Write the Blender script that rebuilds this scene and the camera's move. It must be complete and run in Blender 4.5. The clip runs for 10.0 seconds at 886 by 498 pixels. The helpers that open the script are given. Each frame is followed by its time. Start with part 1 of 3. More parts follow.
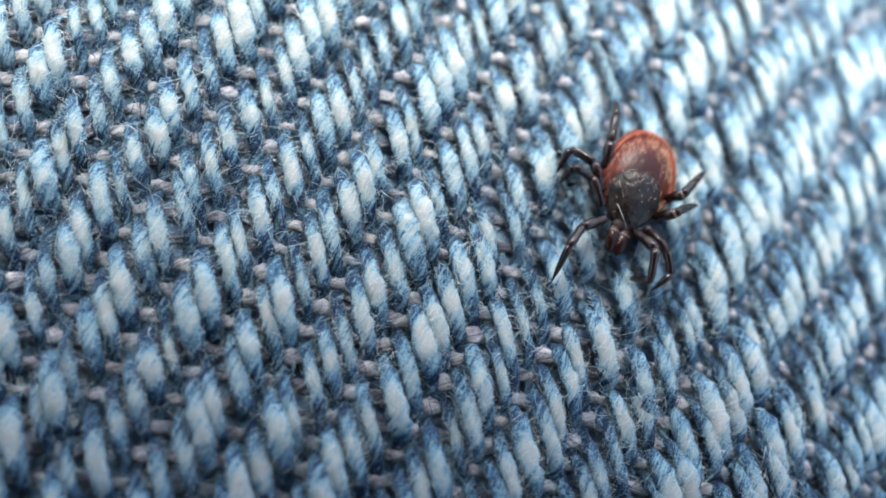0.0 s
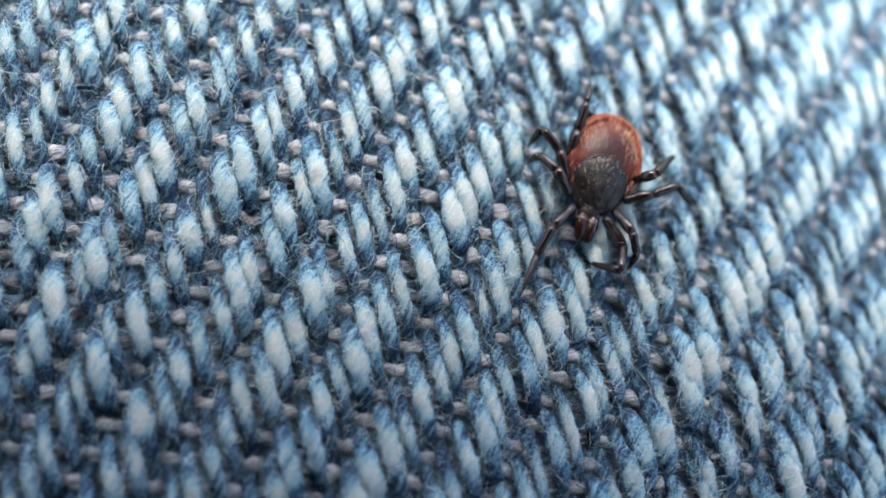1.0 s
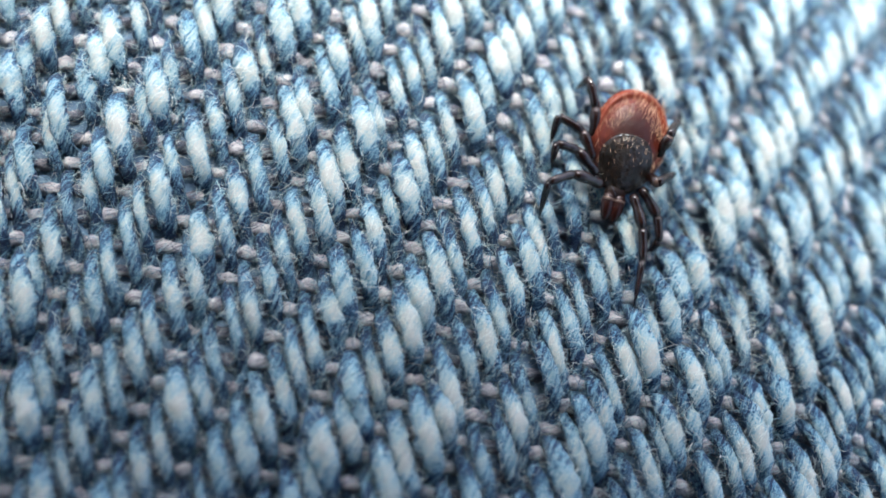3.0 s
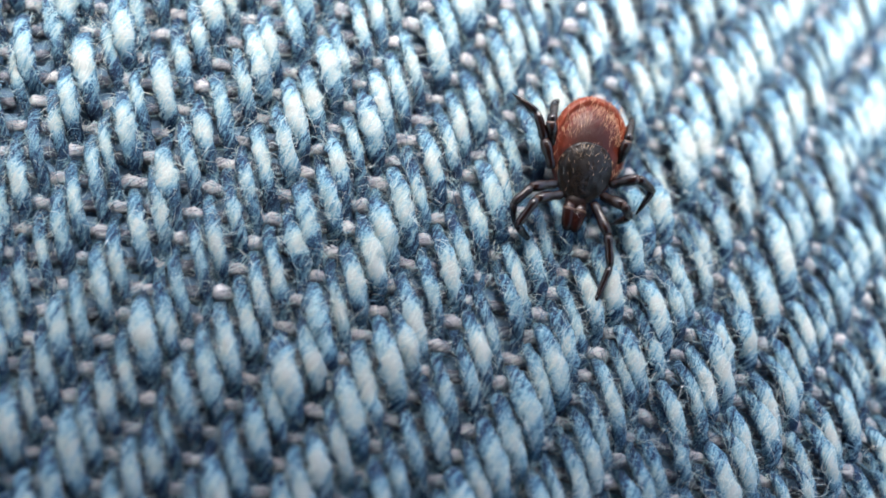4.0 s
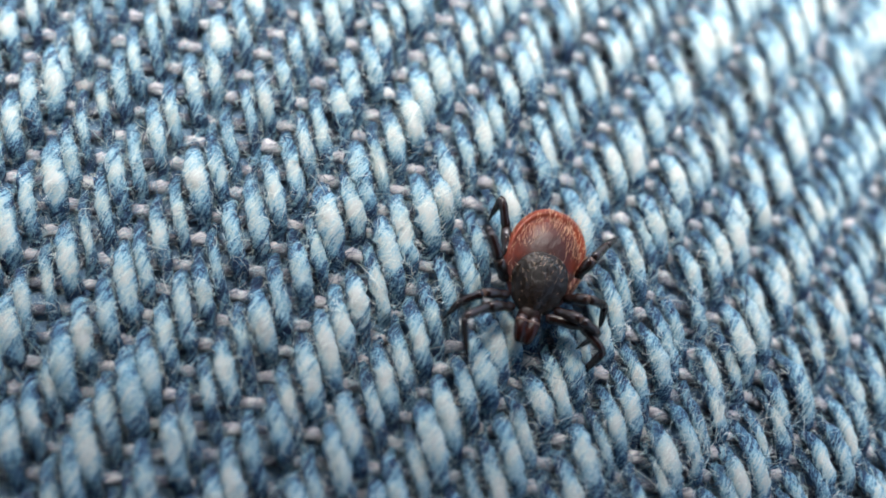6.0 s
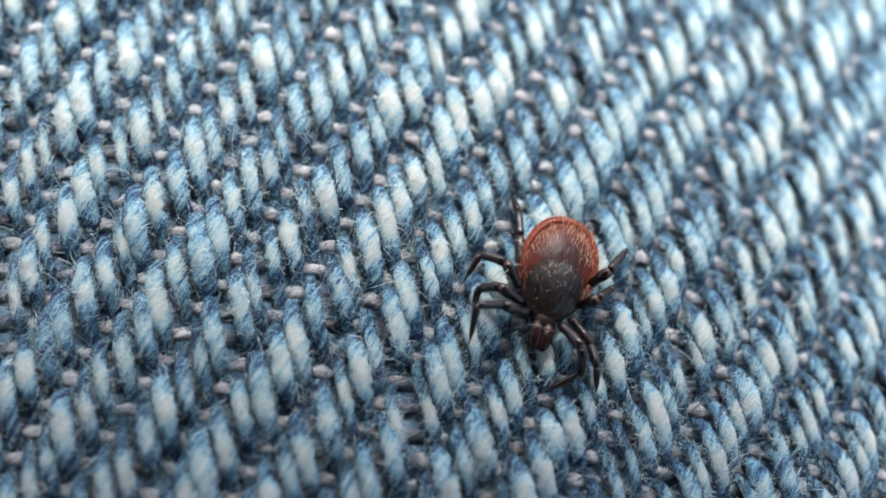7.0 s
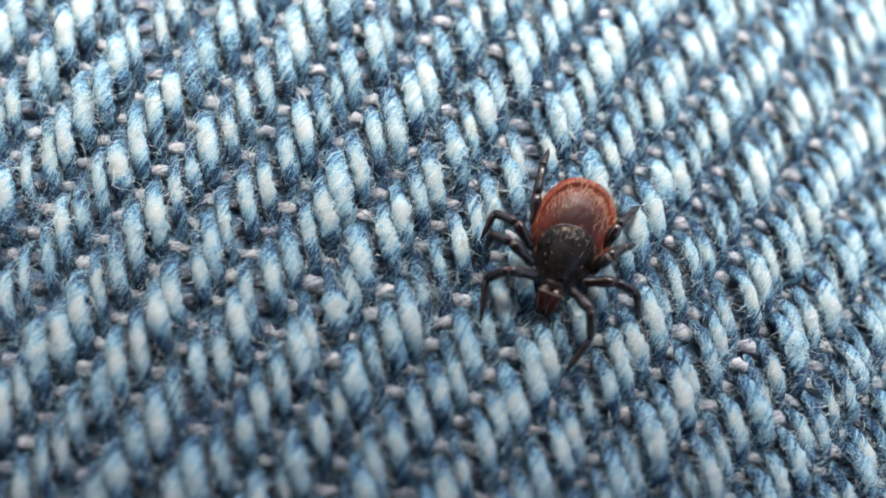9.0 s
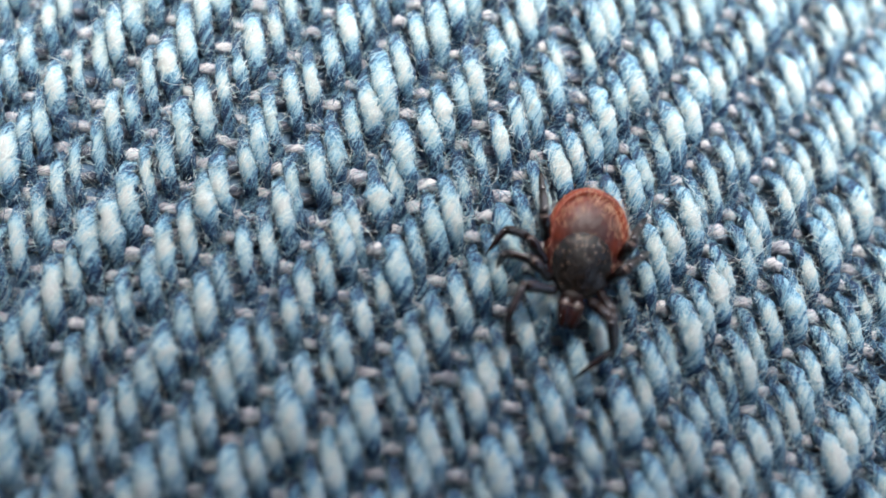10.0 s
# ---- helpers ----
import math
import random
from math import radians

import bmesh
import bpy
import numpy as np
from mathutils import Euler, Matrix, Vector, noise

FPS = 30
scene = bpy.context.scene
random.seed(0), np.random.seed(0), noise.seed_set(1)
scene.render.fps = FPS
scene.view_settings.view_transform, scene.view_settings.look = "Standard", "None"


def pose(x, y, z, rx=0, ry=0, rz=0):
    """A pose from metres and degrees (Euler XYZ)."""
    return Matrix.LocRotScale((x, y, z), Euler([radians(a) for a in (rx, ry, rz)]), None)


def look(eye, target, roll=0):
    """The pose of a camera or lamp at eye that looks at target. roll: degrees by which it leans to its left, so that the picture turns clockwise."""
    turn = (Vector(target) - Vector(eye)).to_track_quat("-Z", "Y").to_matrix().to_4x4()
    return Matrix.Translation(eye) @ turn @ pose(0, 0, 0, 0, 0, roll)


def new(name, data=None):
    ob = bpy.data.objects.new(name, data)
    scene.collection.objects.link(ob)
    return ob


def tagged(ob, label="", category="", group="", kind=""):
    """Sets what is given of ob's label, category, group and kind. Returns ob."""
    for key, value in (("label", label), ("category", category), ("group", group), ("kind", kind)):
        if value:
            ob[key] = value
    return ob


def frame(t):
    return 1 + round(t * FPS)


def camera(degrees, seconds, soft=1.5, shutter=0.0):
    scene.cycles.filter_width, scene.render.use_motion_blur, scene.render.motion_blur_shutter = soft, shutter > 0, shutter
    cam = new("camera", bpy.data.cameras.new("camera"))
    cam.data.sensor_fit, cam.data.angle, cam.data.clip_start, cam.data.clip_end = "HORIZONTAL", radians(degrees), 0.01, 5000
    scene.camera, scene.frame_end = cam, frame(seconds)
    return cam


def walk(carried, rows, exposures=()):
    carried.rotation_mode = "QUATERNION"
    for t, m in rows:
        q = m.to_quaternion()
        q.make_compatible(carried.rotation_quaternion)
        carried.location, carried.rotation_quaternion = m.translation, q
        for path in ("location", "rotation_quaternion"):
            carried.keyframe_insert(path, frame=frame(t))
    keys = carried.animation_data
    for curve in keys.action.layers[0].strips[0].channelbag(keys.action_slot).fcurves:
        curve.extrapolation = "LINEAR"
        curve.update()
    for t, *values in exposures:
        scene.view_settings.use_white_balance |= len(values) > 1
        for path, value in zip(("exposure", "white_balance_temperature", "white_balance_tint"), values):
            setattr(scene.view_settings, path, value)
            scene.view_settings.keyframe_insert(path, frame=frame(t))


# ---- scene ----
cam = camera(41.5, 10.0, soft=1.66)
METRES, EYE, TILT, LEAN, TURN = 0.029, 0.026, -73.5, -8.4, 0.0
# seconds, place and turn of the hand-held camera, in lengths of its whole way
ROWS = [
    (0, 0.0000, -0.0000, -0.0000, -0.00, -0.00, 0.00),
    (0.5, -0.0194, -0.0168, -0.0576, -0.32, 0.49, -0.23),
    (1, -0.0281, -0.0307, -0.1061, -0.32, 0.40, -0.38),
    (1.5, -0.0438, -0.0400, -0.1560, -0.43, 1.49, -0.46),
    (2, -0.0703, -0.0491, -0.1867, -0.56, 1.55, -1.03),
    (2.5, -0.0744, -0.0597, -0.2217, -0.80, 1.42, -1.18),
    (4, -0.0479, -0.0743, -0.3157, -1.15, 1.89, -0.72),
    (4.5, -0.0179, -0.0830, -0.3496, -1.37, 3.05, -0.61),
    (5, -0.0169, -0.0957, -0.4017, -1.15, 3.34, -1.03),
    (5.5, -0.0337, -0.1061, -0.4419, -0.77, 4.39, -1.34),
    (7, -0.1243, -0.1670, -0.5723, -2.14, 4.16, -3.99),
    (7.5, -0.1133, -0.1820, -0.6514, -2.12, 4.05, -4.18),
    (8, -0.1259, -0.1901, -0.7005, -2.35, 4.23, -4.40),
    (8.5, -0.1752, -0.1955, -0.7432, -2.74, 4.16, -5.72),
    (9, -0.2170, -0.2075, -0.7918, -3.14, 4.16, -6.82),
    (9.5, -0.2234, -0.2133, -0.8455, -2.67, 4.13, -7.34),
    (10, -0.2287, -0.2190, -0.8823, -2.58, 4.38, -7.59),
]
# the camera's own exposure, in stops
EXPOSURES = [(0, 2.89), (0.5, 2.82), (1, 2.77), (2, 2.62), (2.5, 2.68), (4, 2.74), (4.5, 2.62), (5, 2.54), (5.5, 2.36), (7, 2.23), (7.5, 2.17), (8, 2.25), (9, 2.41), (9.5, 2.44), (10, 2.44)]
walk(cam, [(t, pose(0, 0, EYE, TILT, LEAN, TURN) @ pose(METRES * x, METRES * y, METRES * z, 90 + pitch, roll, yaw)) for t, x, y, z, yaw, pitch, roll in ROWS], EXPOSURES)
cam.data.dof.use_dof = True
cam.data.dof.focus_distance = 0.027
cam.data.dof.aperture_fstop = 36.0

MM = 0.001

# the phone that films: its edge shades the cloth under it
SLAB = pose(-0.004, -0.0345, 0.0065)

# ---- daylight ----
SUN_ELEVATION, SUN_BEARING = 60.0, -11.0
world = bpy.data.worlds.new("daylight")
scene.world = world
world.use_nodes = True
sky = world.node_tree.nodes.new("ShaderNodeTexSky")
sky.sky_type = "NISHITA"
sky.sun_disc = False
sky.dust_density = 2.6
sky.sun_elevation = radians(SUN_ELEVATION)
sky.sun_rotation = radians(SUN_BEARING)
background = world.node_tree.nodes["Background"]
background.inputs["Strength"].default_value = 0.105
world.node_tree.links.new(sky.outputs["Color"], background.inputs["Color"])

sun_data = bpy.data.lights.new("sun", "SUN")
sun_data.energy = 3.8
sun_data.angle = radians(27)
sun_data.color = (1.0, 0.975, 0.94)
sun = new("sun", sun_data)
away = Vector((math.sin(radians(SUN_BEARING)) * math.cos(radians(SUN_ELEVATION)), math.cos(radians(SUN_BEARING)) * math.cos(radians(SUN_ELEVATION)), math.sin(radians(SUN_ELEVATION))))
sun.matrix_world = look(away * 0.2, (0, 0, 0))


# ---- materials ----
def material(name):
    mat = bpy.data.materials.new(name)
    mat.use_nodes = True
    nodes = mat.node_tree.nodes
    return mat, nodes, mat.node_tree.links, nodes["Principled BSDF"]


def ramp(nodes, stops):
    node = nodes.new("ShaderNodeValToRGB")
    elements = node.color_ramp.elements
    while len(elements) < len(stops):
        elements.new(0.5)
    for element, (at, colour) in zip(elements, stops):
        element.position, element.color = at, (*colour, 1)
    return node


def maths(nodes, links, how, a, b, clamp=False):
    node = nodes.new("ShaderNodeMath")
    node.operation, node.use_clamp = how, clamp
    for socket, value in zip(node.inputs, (a, b)):
        if isinstance(value, (int, float)):
            socket.default_value = value
        else:
            links.new(value, socket)
    return node.outputs[0]


def noise_of(nodes, links, vector, scale, detail=3.0, rough=0.6):
    node = nodes.new("ShaderNodeTexNoise")
    node.inputs["Scale"].default_value = scale
    node.inputs["Detail"].default_value = detail
    node.inputs["Roughness"].default_value = rough
    if vector is not None:
        links.new(vector, node.inputs["Vector"])
    return node.outputs["Fac"]


def scaled(nodes, links, vector, factors):
    node = nodes.new("ShaderNodeVectorMath")
    node.operation = "MULTIPLY"
    links.new(vector, node.inputs[0])
    node.inputs[1].default_value = factors
    return node.outputs[0]


def bumped(nodes, links, shader, height, strength, distance):
    node = nodes.new("ShaderNodeBump")
    node.inputs["Strength"].default_value = strength
    node.inputs["Distance"].default_value = distance
    links.new(height, node.inputs["Height"])
    links.new(node.outputs["Normal"], shader.inputs["Normal"])


def attribute(nodes, name):
    node = nodes.new("ShaderNodeAttribute")
    node.attribute_name = name
    return node


def yarn_material(name, stops, wear_shade_gain, bias):
    """Spun cotton: fine fibres wound round the yarn; the warp's dye is rubbed off where it stands proud, the weft has
    shade painted where it dips.
    """
    mat, nodes, links, shader = material(name)
    spun = attribute(nodes, "spun").outputs["Vector"]
    wear_or_shade = attribute(nodes, "wear_or_shade").outputs["Fac"]
    fine = noise_of(nodes, links, scaled(nodes, links, spun, (1, 1, 0.25)), 7.0, 3.0, 0.75)
    coarse = noise_of(nodes, links, scaled(nodes, links, spun, (1, 1, 1.2)), 1.3, 3.0, 0.6)
    tone = maths(nodes, links, "MULTIPLY_ADD", wear_or_shade, wear_shade_gain)
    links_node = tone.node
    links_node.inputs[2].default_value = bias
    grain = maths(nodes, links, "MULTIPLY", maths(nodes, links, "SUBTRACT", fine, 0.5), 2.0)
    patch = maths(nodes, links, "MULTIPLY", maths(nodes, links, "SUBTRACT", coarse, 0.5), 1.8)
    tone = maths(nodes, links, "ADD", maths(nodes, links, "ADD", tone, grain), patch, True)
    colour = ramp(nodes, stops)
    links.new(tone, colour.inputs["Fac"])
    links.new(colour.outputs["Color"], shader.inputs["Base Color"])
    shader.inputs["Roughness"].default_value = 0.85
    shader.inputs["Specular IOR Level"].default_value = 0.12
    shader.inputs["Sheen Weight"].default_value = 0.03
    shader.inputs["Sheen Roughness"].default_value = 0.5
    bumped(nodes, links, shader, fine, 0.8, 0.00006)
    return mat


INDIGO = [(0.0, (0.011, 0.021, 0.05)), (0.18, (0.029, 0.074, 0.136)), (0.36, (0.108, 0.235, 0.314)), (0.56, (0.225, 0.33, 0.356)), (0.76, (0.294, 0.349, 0.344)), (1.0, (0.358, 0.366, 0.342))]
# undyed weft; dark stops are shade painted where it dips under the warp
ECRU_SHADED = [(0.0, (0.06, 0.07, 0.1)), (0.45, (0.24, 0.235, 0.26)), (0.75, (0.395, 0.385, 0.395)), (1.0, (0.5, 0.48, 0.47))]
warp_cotton = yarn_material("indigo_dyed_cotton", INDIGO, 0.9, 0.1)
weft_cotton = yarn_material("undyed_cotton_shaded", ECRU_SHADED, 0.68, 0.1)


def fibre_material():
    mat, nodes, links, shader = material("loose_cotton_fibre")
    island = attribute(nodes, "wear_or_shade").outputs["Fac"]
    colour = ramp(nodes, [(0.0, (0.016, 0.036, 0.076)), (0.35, (0.075, 0.155, 0.23)), (0.65, (0.275, 0.39, 0.4)), (1.0, (0.475, 0.5, 0.465))])
    links.new(island, colour.inputs["Fac"])
    links.new(colour.outputs["Color"], shader.inputs["Base Color"])
    shader.inputs["Roughness"].default_value = 0.6
    shader.inputs["Specular IOR Level"].default_value = 0.2
    # thin fibres let light through
    through_light = nodes.new("ShaderNodeBsdfTranslucent")
    links.new(colour.outputs["Color"], through_light.inputs["Color"])
    both = nodes.new("ShaderNodeMixShader")
    both.inputs["Fac"].default_value = 0.2
    links.new(shader.outputs["BSDF"], both.inputs[1])
    links.new(through_light.outputs["BSDF"], both.inputs[2])
    links.new(both.outputs["Shader"], nodes["Material Output"].inputs["Surface"])
    return mat


fibre_cotton = fibre_material()


def backing_material():
    mat, nodes, links, shader = material("denim_backing")
    where = nodes.new("ShaderNodeTexCoord").outputs["Object"]
    grain = noise_of(nodes, links, where, 3000.0, 4.0)
    colour = ramp(nodes, [(0.3, (0.045, 0.09, 0.155)), (0.7, (0.125, 0.2, 0.285))])
    links.new(grain, colour.inputs["Fac"])
    links.new(colour.outputs["Color"], shader.inputs["Base Color"])
    shader.inputs["Roughness"].default_value = 0.95
    bumped(nodes, links, shader, grain, 0.6, 0.00005)
    return mat


denim_backing = backing_material()


def chitin_material(name, stops, scale, rough, bump, coat=0.0, gloss=0.4):
    mat, nodes, links, shader = material(name)
    where = nodes.new("ShaderNodeTexCoord").outputs["Object"]
    big = noise_of(nodes, links, where, scale, 3.0)
    fine = noise_of(nodes, links, where, scale * 8, 3.0)
    mixed = maths(nodes, links, "ADD", maths(nodes, links, "MULTIPLY", big, 0.65), maths(nodes, links, "MULTIPLY", fine, 0.35))
    colour = ramp(nodes, stops)
    links.new(mixed, colour.inputs["Fac"])
    links.new(colour.outputs["Color"], shader.inputs["Base Color"])
    roughness = maths(nodes, links, "MULTIPLY_ADD", fine, 0.25)
    roughness.node.inputs[2].default_value = rough
    links.new(roughness, shader.inputs["Roughness"])
    shader.inputs["Coat Weight"].default_value = coat
    shader.inputs["Specular IOR Level"].default_value = gloss
    shader.inputs["Coat Roughness"].default_value = 0.25
    bumped(nodes, links, shader, fine, bump, 0.00003)
    return mat


def back_material():
    """The tick's back: dark red-brown in the middle, orange-red towards the rim, with fine wrinkles."""
    mat, nodes, links, shader = material("red_brown_cuticle")
    where = nodes.new("ShaderNodeTexCoord").outputs["Object"]
    big = noise_of(nodes, links, where, 1600.0, 3.0)
    fine = noise_of(nodes, links, scaled(nodes, links, where, (1, 0.45, 1)), 14000.0, 3.0)
    rim = attribute(nodes, "rim").outputs["Fac"]
    tone = maths(nodes, links, "ADD", maths(nodes, links, "MULTIPLY", rim, 0.68), maths(nodes, links, "MULTIPLY", maths(nodes, links, "SUBTRACT", big, 0.5), 0.7))
    tone = maths(nodes, links, "ADD", tone, maths(nodes, links, "MULTIPLY", maths(nodes, links, "SUBTRACT", fine, 0.5), 0.5), True)
    colour = ramp(nodes, [(0.05, (0.022, 0.006, 0.005)), (0.3, (0.04, 0.008, 0.005)), (0.6, (0.085, 0.015, 0.007)), (0.95, (0.19, 0.036, 0.013))])
    links.new(tone, colour.inputs["Fac"])
    links.new(colour.outputs["Color"], shader.inputs["Base Color"])
    shader.inputs["Roughness"].default_value = 0.38
    shader.inputs["Specular IOR Level"].default_value = 0.16
    bumped(nodes, links, shader, fine, 0.55, 0.00003)
    return mat


red_cuticle = back_material()
dark_cuticle = chitin_material("black_brown_shield", [(0.3, (0.004, 0.003, 0.0025)), (0.5, (0.01, 0.0075, 0.006)), (0.62, (0.018, 0.011, 0.008)), (0.75, (0.036, 0.022, 0.016))], 3200.0, 0.06, 0.65, 0.0, 0.32)
mouth_cuticle = chitin_material("black_brown_mouthparts", [(0.3, (0.003, 0.002, 0.002)), (0.6, (0.009, 0.004, 0.003)), (0.8, (0.02, 0.008, 0.006))], 2500.0, 0.3, 0.4, 0.0, 0.12)
palp_cuticle = chitin_material("dark_red_palp_cuticle", [(0.3, (0.006, 0.002, 0.0015)), (0.6, (0.014, 0.004, 0.003)), (0.8, (0.035, 0.008, 0.005))], 2500.0, 0.08, 0.4, 0.0, 0.25)
leg_cuticle = chitin_material("dark_brown_leg_cuticle", [(0.3, (0.004, 0.0017, 0.0014)), (0.6, (0.011, 0.0042, 0.0032)), (0.85, (0.032, 0.013, 0.0095))], 2500.0, 0.06, 0.5, 0.0, 0.42)
pale_joint = chitin_material("pale_joint_skin", [(0.3, (0.022, 0.011, 0.008)), (0.7, (0.085, 0.048, 0.036))], 2500.0, 0.4, 0.3)
white_hair = chitin_material("white_bristle", [(0.2, (0.34, 0.18, 0.1)), (0.8, (0.58, 0.39, 0.26))], 3000.0, 0.3, 0.0)

phone_shell = chitin_material("dark_phone_shell", [(0.3, (0.015, 0.015, 0.017)), (0.7, (0.025, 0.025, 0.028))], 40.0, 0.4, 0.05)

# ---- the cloth's form ----
# height over the table plane and places of the yarn crossings, in millimetres
LATTICE_X = (-4.59924, 0.431945, -0.108552, 0.000353069, 0.000419765, 0.00024638, -1.38178e-05, 8.05494e-06, -1.40177e-05, 4.39108e-06)
LATTICE_Y = (-13.1004, -0.000554462, 0.601677, 0.000138656, -0.00153576, 0.00167594, -2.3152e-05, -1.37319e-05, 3.61503e-05, -3.1007e-05)
HEIGHT = (0.275, 0.0595, 0.0091, -0.00981, -0.00351, 0.00093)
STRAIGHT = 15.5


def height(x, y):
    """Domed where it is gripped, running out straight to the side."""
    a = HEIGHT
    s = np.minimum(x, STRAIGHT)
    slope = a[1] + 2 * a[3] * s + a[4] * y
    return a[0] + a[1] * s + a[2] * y + a[3] * s * s + a[4] * s * y + a[5] * y * y + slope * (x - s)


def upright(x, y):
    a = HEIGHT
    s = np.minimum(x, STRAIGHT)
    gx, gy = a[1] + 2 * a[3] * s + a[4] * y, a[2] + a[4] * x + 2 * a[5] * y
    n = np.stack([-gx, -gy, np.ones_like(gx)], -1)
    return n / np.linalg.norm(n, axis=-1, keepdims=True)


def terms(u, v, count):
    return np.stack([np.ones_like(u), u, v, u * u, u * v, v * v, u**3, u * u * v, u * v * v, v**3][:count], 0)


def crossing(u, v):
    """x and y in mm of the crossing of warp u and weft v."""
    t = terms(np.asarray(u, float), np.asarray(v, float), len(LATTICE_X))
    return np.tensordot(LATTICE_X, t, 1), np.tensordot(LATTICE_Y, t, 1)


CROWN = 0.36


def on_cloth(u, v, up):
    """Places in metres over the crossing u, v, up mm along the normal."""
    x, y = crossing(u, v)
    return (np.stack([x, y, height(x, y)], -1) + upright(x, y) * (np.asarray(up) - CROWN)[..., None]) * MM


def within(x, y, low=-28.5):
    """The stretch of cloth that is woven out."""
    left = -16.6 + 0.17 * (y + 24)
    right = np.minimum(12.0 + 0.35 * (y + 24), 20.5)
    return (x > left) & (x < right) & (y > low) & (y < 19.5)


def mesh_of(name, places, faces, mat, smooth=True):
    """A mesh out of arrays of places and quads or triangles."""
    mesh = bpy.data.meshes.new(name)
    sides = faces.shape[1]
    mesh.vertices.add(len(places))
    mesh.vertices.foreach_set("co", np.ascontiguousarray(places, dtype=np.float32).ravel())
    mesh.loops.add(faces.size)
    mesh.loops.foreach_set("vertex_index", np.ascontiguousarray(faces, dtype=np.int32).ravel())
    mesh.polygons.add(len(faces))
    mesh.polygons.foreach_set("loop_start", np.arange(0, faces.size, sides, dtype=np.int32))
    mesh.polygons.foreach_set("loop_total", np.full(len(faces), sides, dtype=np.int32))
    mesh.polygons.foreach_set("use_smooth", np.full(len(faces), smooth, dtype=bool))
    mesh.update(calc_edges=True)
    mesh.validate()
    mesh.materials.append(mat)
    return mesh


def tube(centres, normal, radius_side, radius_up, count):
    """Rings round a line of centres, with the way round each point of a ring."""
    along = np.gradient(centres, axis=0)
    along /= np.linalg.norm(along, axis=1, keepdims=True)
    side = np.cross(along, normal)
    side /= np.linalg.norm(side, axis=1, keepdims=True)
    up = np.cross(side, along)
    angle = np.arange(count) * 2 * np.pi / count
    c, s = np.cos(angle), np.sin(angle)
    rings = centres[:, None] + side[:, None] * (c[None, :, None] * radius_side[:, None, None]) + up[:, None] * (s[None, :, None] * radius_up[:, None, None])
    n = len(centres)
    a = (np.arange(n - 1)[:, None] * count + np.arange(count)[None]).ravel()
    b = (np.arange(n - 1)[:, None] * count + (np.arange(count)[None] + 1) % count).ravel()
    return rings.reshape(-1, 3), np.stack([a, b, b + count, a + count], 1), angle


RING = 8
STEPS = 4
U_RANGE, V_RANGE = (-34, 80), (-30, 70)
rng = np.random.default_rng(7)
U0, V0 = U_RANGE[0], V_RANGE[0]
NU, NV = U_RANGE[1] - U0 + 1, V_RANGE[1] - V0 + 1
# chance of each float and yarn: thickness, wear, sideways stray
float_size = rng.normal(0, 1, (NU, NV))
float_wear = rng.normal(0, 1, (NU, NV))
float_stray = rng.normal(0, 1, (NU, NV))
float_shift = np.clip(rng.normal(0, 1, (NU, NV)), -1.6, 1.6)
float_long = np.clip(rng.normal(0, 1, (NU, NV)), -1.5, 1.5)
float_lift = rng.normal(0, 1, (NU, NV))
yarn_size = rng.normal(0, 1, NU)
yarn_wear = rng.normal(0, 1, NU)
# thick floats run longer and stand higher than their neighbours
float_size[:] = np.clip(float_size, -1.7, 2.0)
float_long[:] = np.clip(0.7 * float_long + 0.6 * float_size, -1.5, 2.0)
float_lift[:] = np.clip(0.7 * float_lift + 0.7 * float_size, -2.0, 2.0)
# floats rubbed whiter and thicker than the rest
RUBBED_FLOATS = [(-13, -9), (-13, -1), (-10, -2), (-8, -4), (-7, 1), (-5, -1), (-5, 15), (-1, 11), (0, 0), (0, 4), (1, -7), (2, 10), (3, -1), (4, -4), (4, 28), (6, 14), (7, 3), (7, 7), (8, 20), (8, 24), (8, 32), (9, 9), (9, 29), (10, 2), (10, 22), (11, 27), (12, -8), (12, 36), (14, 10), (14, 14), (14, 18), (15, 23), (16, 24), (19, -9), (19, 15), (19, 19), (19, 35), (20, 4), (22, 18), (23, 7), (23, 15), (23, 31), (25, 29), (30, 18), (32, 40), (34, 6)]
for u, v in RUBBED_FLOATS:
    float_wear[u - U0, v - V0] = 1.9
    float_size[u - U0, v - V0] = abs(float_size[u - U0, v - V0]) + 0.5
weft_size = rng.normal(0, 1, NV)


def warp_course(u, v):
    """For warp yarns u at the picks v: the pick phase 0 to 4 (0: dips under the weft), index of the float."""
    phase = np.mod(v - u, 4.0)
    first = np.rint(v - phase).astype(int)
    return phase, np.clip(first - V0, 0, NV - 1)


